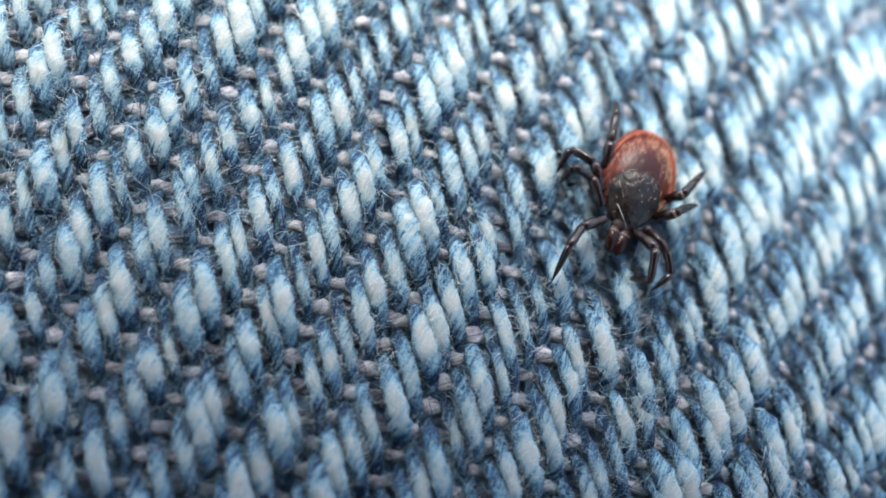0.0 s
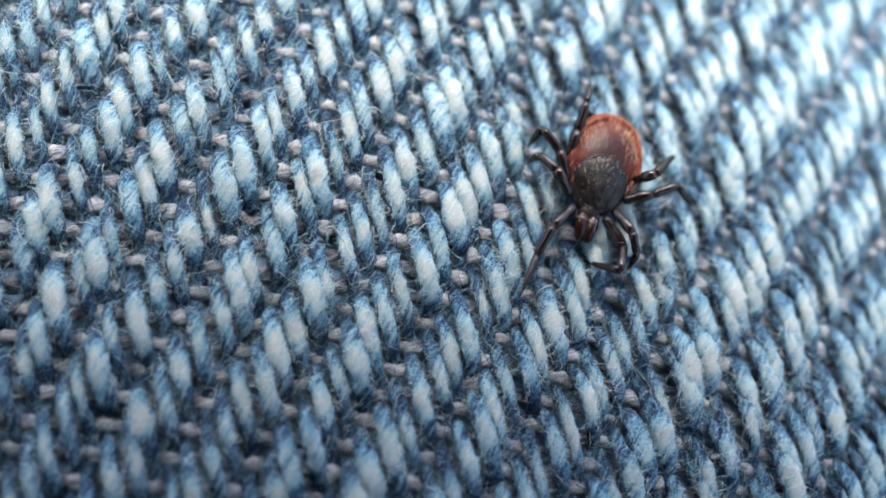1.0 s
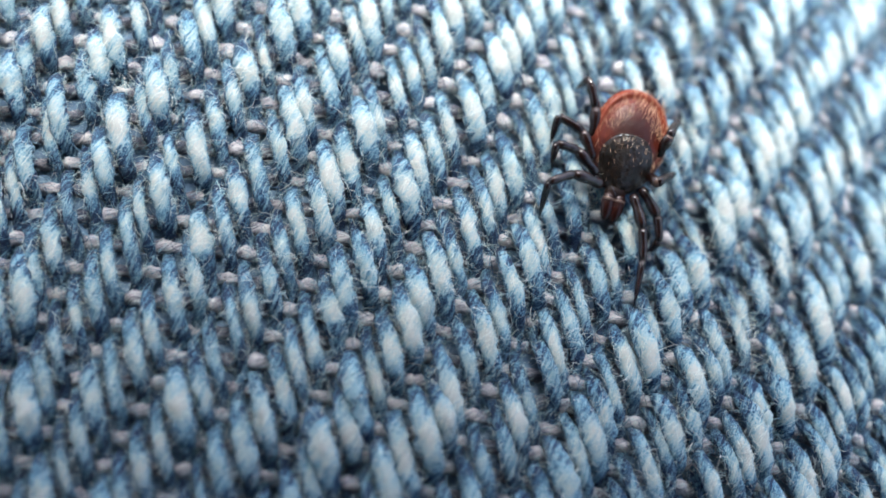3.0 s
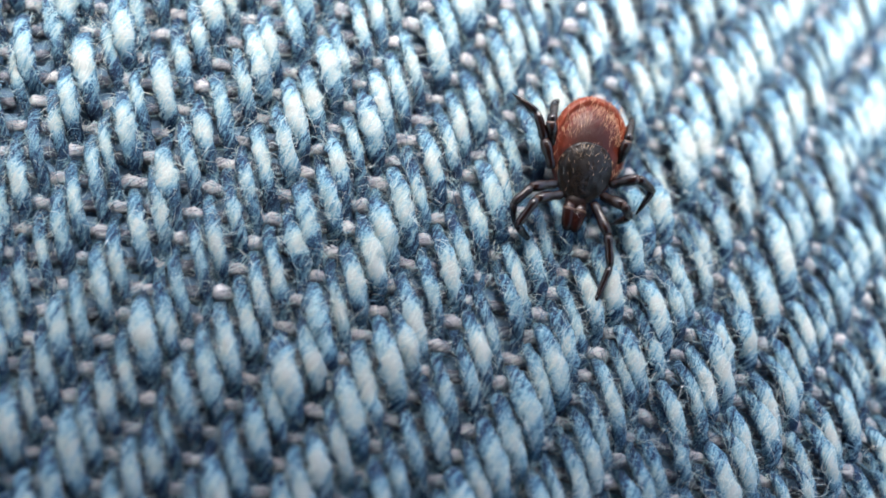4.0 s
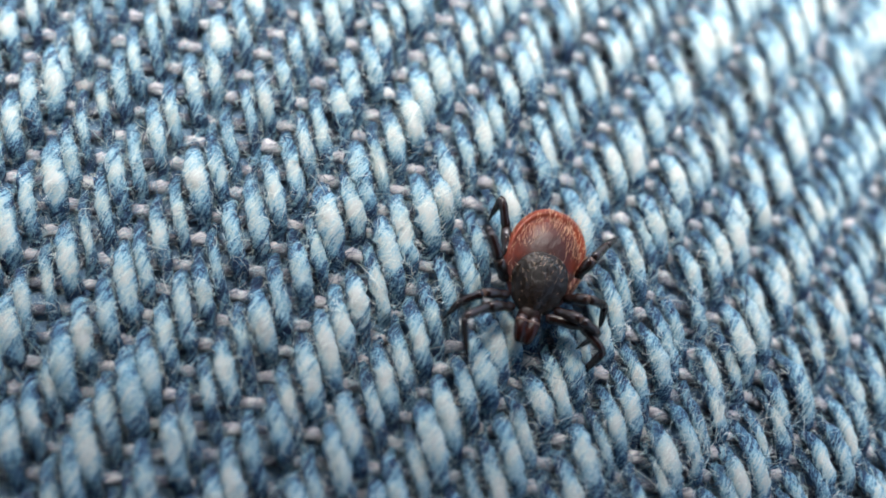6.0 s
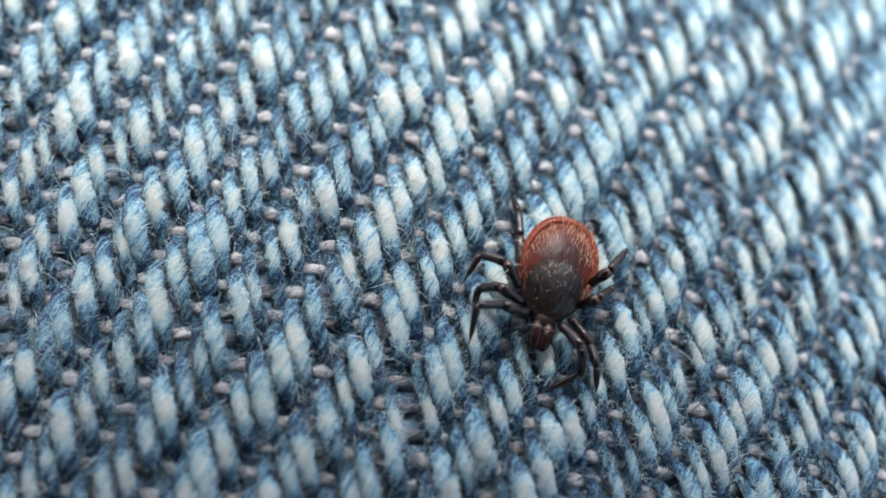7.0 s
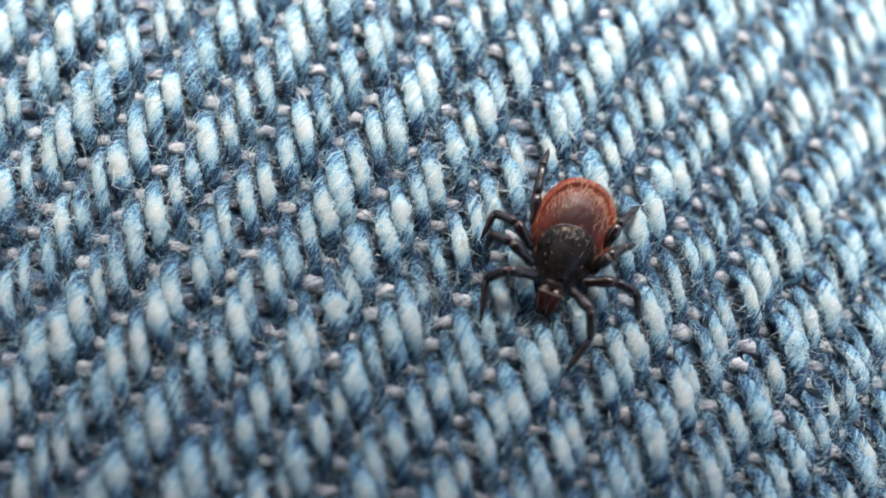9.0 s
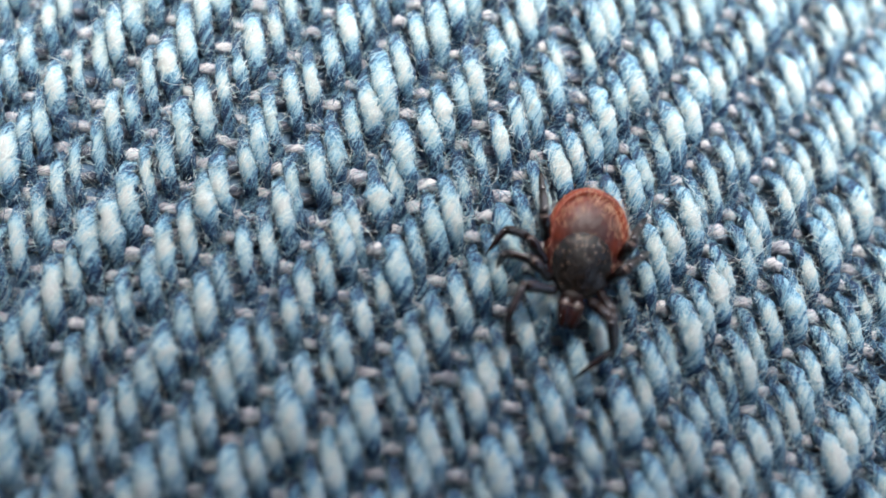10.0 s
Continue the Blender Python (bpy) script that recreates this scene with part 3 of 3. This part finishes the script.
HIPS = {"1": (0.40, 1.08, 0.38), "2": (0.58, 0.85, 0.38), "3": (0.74, 0.5, 0.38), "4": (0.84, -0.05, 0.38)}
LENGTHS = {"1": (0.82, 0.75, 1.12), "2": (0.76, 0.57, 0.64), "3": (0.70, 0.66, 0.72), "4": (0.70, 0.69, 0.76)}


def limb(name, length, sizes, parent, swell):
    """A leg's joint along its own x, with knobbed ends."""
    bm = bmesh.new()
    count = len(sizes)
    points = [(length * k / (count - 1), 0, swell * math.sin(math.pi * k / (count - 1))) for k in range(count)]
    tapered(bm, points, sizes, 10, 1.15)
    return part(name, bm, leg_cuticle, parent)


def build_tick():
    tick = part("tick", build_body(), red_cuticle)
    spots = [v.co / MM for v in tick.data.vertices]
    rim = [max(0.0, min(1.0, 1.5 * math.hypot((p.x + 0.03) / 0.95, (p.y + 0.11) / 1.29) - 0.42)) * max(0.08, min(1.0, 0.85 - 1.1 * p.y)) for p in spots]
    tick.data.attributes.new("rim", "FLOAT", "POINT").data.foreach_set("value", np.array(rim, dtype=np.float32))
    tagged(tick, "red-brown hard tick with a black shield walking on denim", "tick")
    part("scutum", build_scutum(), dark_cuticle, tick, "black-brown pitted shield")
    bm = bmesh.new()
    tapered(bm, [(-0.03, 0.85, 0.3), (-0.03, 1.02, 0.33), (-0.03, 1.14, 0.32), (-0.03, 1.22, 0.3), (-0.03, 1.26, 0.29)], [0.26, 0.26, 0.27, 0.25, 0.12], 16, 0.42)
    part("head_base", bm, mouth_cuticle, tick, "black-brown base of the mouthparts")
    for side in (1, -1):
        bm = bmesh.new()
        places = [(1.12, 0.12, 0.34), (1.22, 0.135, 0.35), (1.36, 0.135, 0.35), (1.52, 0.12, 0.33), (1.66, 0.105, 0.3), (1.76, 0.09, 0.275), (1.8, 0.085, 0.26)]
        tapered(bm, [(side * x - 0.03, y, z) for y, x, z in places], [0.1, 0.145, 0.155, 0.15, 0.13, 0.09, 0.03], 14, 0.75)
        palp = part("palp", bm, palp_cuticle, tick)
        bm = bmesh.new()
        tapered(bm, [(side * 0.135 - 0.03, 1.27, 0.35), (side * 0.136 - 0.03, 1.3, 0.352), (side * 0.136 - 0.03, 1.33, 0.35)], [0.147, 0.1565, 0.15], 14, 0.755)
        part("palp_joint", bm, pale_joint, palp, "pale ring of joint skin")
    bm = bmesh.new()
    tapered(bm, [(-0.03, 1.2, 0.3), (-0.03, 1.45, 0.25), (-0.03, 1.7, 0.2), (-0.03, 1.76, 0.18)], [0.09, 0.085, 0.06, 0.02], 8, 0.6)
    part("hypostome", bm, mouth_cuticle, tick)
    # white bristles on the back, denser towards the hind rim
    bm = bmesh.new()
    dice = random.Random(5)

    def bristle(foot, length, width, lean):
        way = Vector((dice.uniform(-0.5, 0.5) + foot.x * 0.3, -1, dice.uniform(*lean))).normalized()
        tip = foot + way * length * 0.6
        end = tip + Vector((way.x, way.y, way.z - 0.5)).normalized() * length * 0.4
        tapered(bm, [foot, tip, end], [width, width * 0.9, width * 0.5], 4)

    while len(bm.verts) < 330 * 12:
        a, r = dice.uniform(0, 2 * math.pi), dice.uniform(0.3, 0.97) ** 0.7
        x, y = outline(a, r)
        if y > -0.25 and abs(x) < 0.72 or x > 0.3 and dice.random() > 0.55:
            continue
        bristle(Vector((x, y, 0.42 - 0.1 * y + dorsal(r) - 0.01)), dice.uniform(0.08, 0.22), 0.0037, (0.25, 0.6))
    while len(bm.verts) < 460 * 12:
        a, r = dice.uniform(0, 2 * math.pi), dice.uniform(0.0, 0.95) ** 0.6
        x, y = 0.7 * math.cos(a) * r, 0.4 + 0.64 * math.sin(a) * r
        bristle(Vector((x - 0.03, y, scutum_height(x, y, r) - 0.01)), dice.uniform(0.07, 0.19), 0.003, (0.15, 0.5))
    part("bristles", bm, white_hair, tick, "short white bristles on the back")
    legs = {}
    for key in LEG_ROWS:
        a, b, c = LENGTHS[key[1]]
        leg = limb("leg", a, (0.086, 0.123, 0.105, 0.107, 0.128, 0.134, 0.126, 0.102), tick, 0.02)
        tibia = limb("tibia", b, (0.091, 0.116, 0.102, 0.096, 0.107, 0.098, 0.077), leg, 0.02)
        tarsus = limb("tarsus", c, (0.075, 0.090, 0.083, 0.075, 0.066, 0.051, 0.026, 0.011), leg, 0.015)
        for at, size in ((0.04, 0.1), (a - 0.01, 0.097)):
            bm = bmesh.new()
            tapered(bm, [(at - 0.025, 0, 0), (at, 0, 0), (at + 0.025, 0, 0)], [size * 0.9, size, size * 0.9], 10, 1.15)
            part("joint", bm, pale_joint, leg, "pale ring of joint skin")
        legs[key] = (leg, tibia, tarsus)
    return tick, legs


# seconds, place on the cloth in mm, heading, and how far the body is reared up
TICK_ROWS = [
    (0, 8.38, 9.44, 159.1, 0),
    (0.5, 7.36, 8.08, 160.6, 2),
    (1, 6.82, 6.7, 164.1, -1),
    (1.5, 6.85, 6.21, 169.8, -2),
    (2, 7.04, 5.44, 174.9, -3),
    (2.5, 6.65, 4.18, 167.0, -8),
    (4, 6.21, 1.39, 169.6, -9),
    (4.5, 5.93, -0.25, 165.9, -8),
    (5, 5.08, -1.62, 165.9, 3),
    (5.5, 4.66, -3.28, 166.0, 1),
    (7, 3.59, -8.23, 168.4, -1),
    (7.5, 3.07, -9.63, 173.2, 1),
    (8, 2.45, -11.35, 160.7, -6),
    (8.5, 1.66, -12.83, 168.2, -9),
    (9, 1.4, -14.0, 166.4, -9),
    (9.5, 1.04, -15.5, 176.4, -8),
    (10, 1.02, -16.89, 172.5, -1),
]
LEG_ROWS = {
    "L1": [
        (0, 46, 15, 73, 19, 99, -51),
        (0.5, 12, -18, 85, 9, 183, -40),
        (1, 62, 9, 79, -24, 84, -3),
        (1.5, 26, 20, 57, 2, 94, -20),
        (2, 5, 18, 38, 9, 114, -63),
        (2.5, 26, 1, 62, 16, 139, -41),
        (3, 5, 18, 38, 9, 114, -63),
        (3.5, 26, 1, 62, 16, 139, -41),
        (4, 32, 21, 67, -26, 179, -51),
        (4.5, 54, 2, 66, -2, 97, -18),
        (5, 27, 7, 80, -4, 192, -45),
        (5.5, 53, 5, 73, 4, 106, -36),
        (6, 30, 35, 47, 21, 119, -39),
        (6.5, 46, 40, 47, 35, 65, -65),
        (7, 12, 34, 28, 27, 105, -56),
        (7.5, 30, 35, 47, 21, 119, -39),
        (8, 46, 40, 47, 35, 65, -65),
        (8.5, 29, 33, 43, -16, 148, -63),
        (9, 22, 28, 21, -60, 104, -18),
        (9.5, 29, 11, 65, 37, 119, -23),
        (10, 15, 22, 80, -7, 126, -65),
    ],
    "L2": [
        (0, -45, 10, 6, 19, 81, -65),
        (0.5, 21, 11, 59, -27, 76, -34),
        (1, -28, 34, -35, -24, 10, -80),
        (1.5, 14, 26, 61, -28, 91, -21),
        (2, -24, 22, 6, 14, 106, -48),
        (2.5, 30, 10, 56, -3, 80, -26),
        (3, -24, 22, 6, 14, 106, -48),
        (3.5, 30, 10, 56, -3, 80, -26),
        (4, 30, 18, 54, -11, 126, -52),
        (4.5, -11, 31, -38, -36, 107, -69),
        (5, 13, 10, 41, -19, 88, -37),
        (5.5, 0, 42, -19, 5, 26, -13),
        (6, 26, 33, 34, -26, 54, -60),
        (6.5, -15, 43, -4, -41, 139, -54),
        (7, -4, 32, 6, -46, 101, -58),
        (7.5, 26, 33, 34, -26, 54, -60),
        (8, -15, 43, -4, -41, 139, -54),
        (8.5, 28, 33, 47, -17, 87, -19),
        (9, -11, 32, -19, -32, 114, -75),
        (9.5, 32, 14, 51, -45, 74, -20),
        (10, -10, 45, -1, -4, 68, -76),
    ],
    "L3": [
        (0, -51, 14, -15, -15, 85, -28),
        (0.5, -59, 19, -57, 19, -67, -47),
        (1, -55, 16, -28, 12, 72, -66),
        (1.5, -88, -11, -63, 20, 68, -79),
        (2, -53, 10, -15, 3, 96, -43),
        (2.5, -33, 39, -60, -1, -82, -60),
        (3, -53, 10, -15, 3, 96, -43),
        (3.5, -33, 39, -60, -1, -82, -60),
        (4, -59, 18, -57, 19, -23, 2),
        (4.5, -42, 12, -5, 19, 71, -56),
        (5, -47, 16, -49, 19, -28, -25),
        (5.5, -23, 34, -41, -11, 96, -63),
        (6, -27, 59, -53, 17, -67, -59),
        (6.5, -24, 34, -15, -26, 86, -23),
        (7, -32, 34, -13, -26, 76, -22),
        (7.5, -27, 59, -53, 17, -67, -59),
        (8, -24, 34, -15, -26, 86, -23),
        (8.5, -59, 20, -56, 20, -69, -51),
        (9, -28, 36, -20, -32, 83, -24),
        (9.5, -30, 53, -77, -40, -67, -21),
        (10, -32, 30, -25, -36, 65, -22),
    ],
    "L4": [
        (0, -75, 26, -82, 5, -85, -31),
        (0.5, 22, 81, -91, -19, -102, -41),
        (1, -89, 20, -86, 29, -92, -18),
        (1.5, -98, -10, -38, 37, 10, -57),
        (2, -76, 24, -58, 16, -45, -82),
        (2.5, -73, 25, -75, 28, -94, -78),
        (3, -76, 24, -58, 16, -45, -82),
        (3.5, -73, 25, -75, 28, -94, -78),
        (4, -55, 53, -97, -25, -115, -46),
        (4.5, -76, 26, -80, 28, -89, -3),
        (5, -45, 56, -84, -29, -90, -42),
        (5.5, -68, 23, -79, 10, -77, -4),
        (6, -75, 0, -63, 22, 73, -62),
        (6.5, -69, 25, -84, -19, -75, -32),
        (7, -77, -5, -76, -8, -70, -35),
        (7.5, -75, 0, -63, 22, 73, -62),
        (8, -69, 25, -84, -19, -75, -32),
        (8.5, -73, 24, -76, 26, -99, -53),
        (9, -75, 17, -82, 7, -93, -25),
        (9.5, -56, 52, -81, -20, -89, -39),
        (10, -49, 59, -80, -20, -78, -24),
    ],
    "R1": [
        (0, 132, 44, 106, -18, -45, -70),
        (0.5, 105, 29, 87, -24, 77, -23),
        (1, 140, -2, 87, 21, -22, -51),
        (1.5, 111, 27, 102, -18, 86, -22),
        (2, 119, -5, 107, -14, 95, -17),
        (2.5, 107, 20, 123, -22, 104, -16),
        (3, 119, -5, 107, -14, 95, -17),
        (3.5, 107, 20, 123, -22, 104, -16),
        (4, 120, 6, 109, -16, 81, -22),
        (4.5, 153, 34, 118, -13, 1, -74),
        (5, 119, 6, 98, 1, 74, -20),
        (5.5, 132, 47, 152, -33, 0, -58),
        (6, 181, 13, 146, -1, 60, -60),
        (6.5, 135, 35, 123, -41, 43, -15),
        (7, 134, 28, 126, -53, 41, -20),
        (7.5, 181, 13, 146, -1, 60, -60),
        (8, 135, 35, 123, -41, 43, -15),
        (8.5, 137, 28, 111, 10, 77, -58),
        (9, 135, 32, 126, -50, 73, -20),
        (9.5, 149, 42, 126, -9, 24, -72),
        (10, 130, 39, 122, -43, 50, -20),
    ],
    "R2": [
        (0, 152, 6, 124, -10, 63, -29),
        (0.5, 196, 25, 192, -6, 105, -43),
        (1, 132, 29, 130, -30, 107, -70),
        (1.5, 154, 44, 163, -48, 56, -39),
        (2, 132, -1, 110, -13, 73, -70),
        (2.5, 161, 58, 173, -35, 16, -80),
        (3, 132, -1, 110, -13, 73, -70),
        (3.5, 161, 58, 173, -35, 16, -80),
        (4, 137, 47, 176, -58, 7, -70),
        (4.5, 143, 15, 143, -3, 74, -38),
        (5, 215, -24, 195, 18, 99, -9),
        (5.5, 132, 48, 139, -7, 79, -22),
        (6, 159, 41, 170, -29, 47, -41),
        (6.5, 126, 28, 128, -14, 105, -18),
        (7, 140, 2, 115, 10, 115, -41),
        (7.5, 159, 41, 170, -29, 47, -41),
        (8, 126, 28, 128, -14, 105, -18),
        (8.5, 192, 14, 161, -25, 17, -82),
        (9, 197, 17, 178, -11, 127, -50),
        (9.5, 151, 36, 146, -33, 74, -61),
        (10, 117, 35, 118, -33, 104, -57),
    ],
    "R3": [
        (0, 177, 71, -128, -30, -134, -34),
        (0.5, 198, 26, -186, -16, -239, -62),
        (1, 205, 28, -144, 13, -196, -35),
        (1.5, 145, 47, -236, -9, -287, -43),
        (2, 90, 57, -131, -31, -130, -42),
        (2.5, 234, 18, -124, 13, -148, -35),
        (3, 90, 57, -131, -31, -130, -42),
        (3.5, 234, 18, -124, 13, -148, -35),
        (4, 192, 44, -183, -37, -292, -30),
        (4.5, 214, 76, -117, -25, -117, -33),
        (5, 185, 42, -198, -13, -170, -78),
        (5.5, 218, 24, -154, 2, -213, -33),
        (6, 174, 53, -163, -42, -252, -55),
        (6.5, 199, 72, -115, -31, -121, -41),
        (7, 185, 70, -124, -35, -125, -44),
        (7.5, 174, 53, -163, -42, -252, -55),
        (8, 199, 72, -115, -31, -121, -41),
        (8.5, 210, 20, -195, -32, -110, -86),
        (9, 227, 68, -122, -31, -128, -40),
        (9.5, 207, 43, -158, -22, -267, -22),
        (10, 208, 72, -123, -36, -123, -38),
    ],
    "R4": [
        (0, 174, 75, -114, -20, -118, -26),
        (0.5, 232, 33, -112, -7, -125, -24),
        (1, 198, 61, -119, -24, -123, -37),
        (1.5, 133, 68, -114, -21, -112, -28),
        (2, 271, 62, -111, -28, -120, -39),
        (2.5, 271, 62, -106, -27, -115, -38),
        (3, 271, 62, -111, -28, -120, -39),
        (3.5, 271, 62, -106, -27, -115, -38),
        (4, 272, 56, -101, -24, -108, -43),
        (4.5, 248, 2, -109, -25, -116, -21),
        (5, 240, -21, -103, 30, -121, 7),
        (5.5, 243, 22, -111, 9, -187, -67),
        (6, 243, 54, -117, -25, -121, -38),
        (6.5, 240, 50, -107, -32, -110, -31),
        (7, 223, 58, -115, -25, -116, -42),
        (7.5, 243, 54, -117, -25, -121, -38),
        (8, 240, 50, -107, -32, -110, -31),
        (8.5, 253, 27, -106, -12, -114, -33),
        (9, 260, 39, -113, -30, -114, -38),
        (9.5, 253, 51, -110, -24, -108, -34),
        (10, 239, 74, -104, -34, -113, -37),
    ],
}


def reared(pitch):
    """The body rocked on its legs, head up or down."""
    middle = Matrix.Translation(Vector((0, 0, 0.4)) * MM)
    return middle @ Matrix.Rotation(radians(pitch), 4, "X") @ middle.inverted()


def tick_pose(x, y, yaw, pitch):
    """The tick on the cloth at x, y in mm, its head turned to yaw and its body rocked."""
    n = Vector(upright(np.float64(x), np.float64(y)))
    ahead = Vector((-math.sin(radians(yaw)), math.cos(radians(yaw)), 0))
    right = ahead.cross(n).normalized()
    ahead = n.cross(right)
    turn = Matrix((right, ahead, n)).transposed().to_4x4()
    return Matrix.Translation(Vector((x, y, float(height(x, y)))) * MM) @ turn @ reared(pitch)


def heading(azimuth, elevation):
    a, e = radians(azimuth), radians(elevation)
    return Vector((math.cos(a) * math.cos(e), math.sin(a) * math.cos(e), math.sin(e)))


def leg_poses(key, ways):
    """Poses of a leg's three joints: the first in the tick's space, the others in the first one's."""
    a, b, c = LENGTHS[key[1]]
    x, y, z = HIPS[key[1]]
    hip = Vector((x if key[0] == "L" else -x, y, z)) * MM
    d1, d2, d3 = ways
    rest = Vector((x if key[0] == "L" else -x, 0.5 * (y - 0.45), 0.15)).normalized()
    start = Matrix((rest, Vector((0, 0, 1)).cross(rest).normalized(), rest.cross(Vector((0, 0, 1)).cross(rest)).normalized())).transposed()
    turn = rest.rotation_difference(d1).to_matrix() @ start
    first = Matrix.Translation(hip) @ turn.to_4x4()
    back = turn.transposed()
    out = [first]
    place = Vector((a * MM, 0, 0))
    for way, length in ((d2, b), (d3, c)):
        own = back @ way
        q = Vector((1, 0, 0)).rotation_difference(own)
        out.append(Matrix.Translation(place) @ q.to_matrix().to_4x4())
        place = place + own * length * MM
    return out


def motions():
    walk(phone, [(t, pose(0, 0, EYE, TILT, LEAN, TURN) @ pose(METRES * x, METRES * y, METRES * z, 90 + pitch, roll, yaw) @ SLAB) for t, x, y, z, yaw, pitch, roll in ROWS])
    walk(tick, [(t, tick_pose(*row)) for t, *row in TICK_ROWS])
    for key, joints in legs.items():
        rows = [(t, [heading(*way[k:k + 2]) for k in (0, 2, 4)]) for t, *way in LEG_ROWS[key]]
        full = []
        for (t, ways), (t2, ways2) in zip(rows, rows[1:]):
            full.append((t, ways))
            full.append(((t + t2) / 2, [(p + q).normalized() for p, q in zip(ways, ways2)]))
        full.append(rows[-1])
        poses = []
        for t, ways in full:
            joints_at = leg_poses(key, ways)
            # the feet stay put while the body rocks
            joints_at[0] = reared(np.interp(t, [row[0] for row in TICK_ROWS], [row[4] for row in TICK_ROWS])).inverted() @ joints_at[0]
            poses.append((t, joints_at))
        for k, joint in enumerate(joints):
            walk(joint, [(t, p[k]) for t, p in poses])


phone = build_phone()
tick, legs = build_tick()
motions()
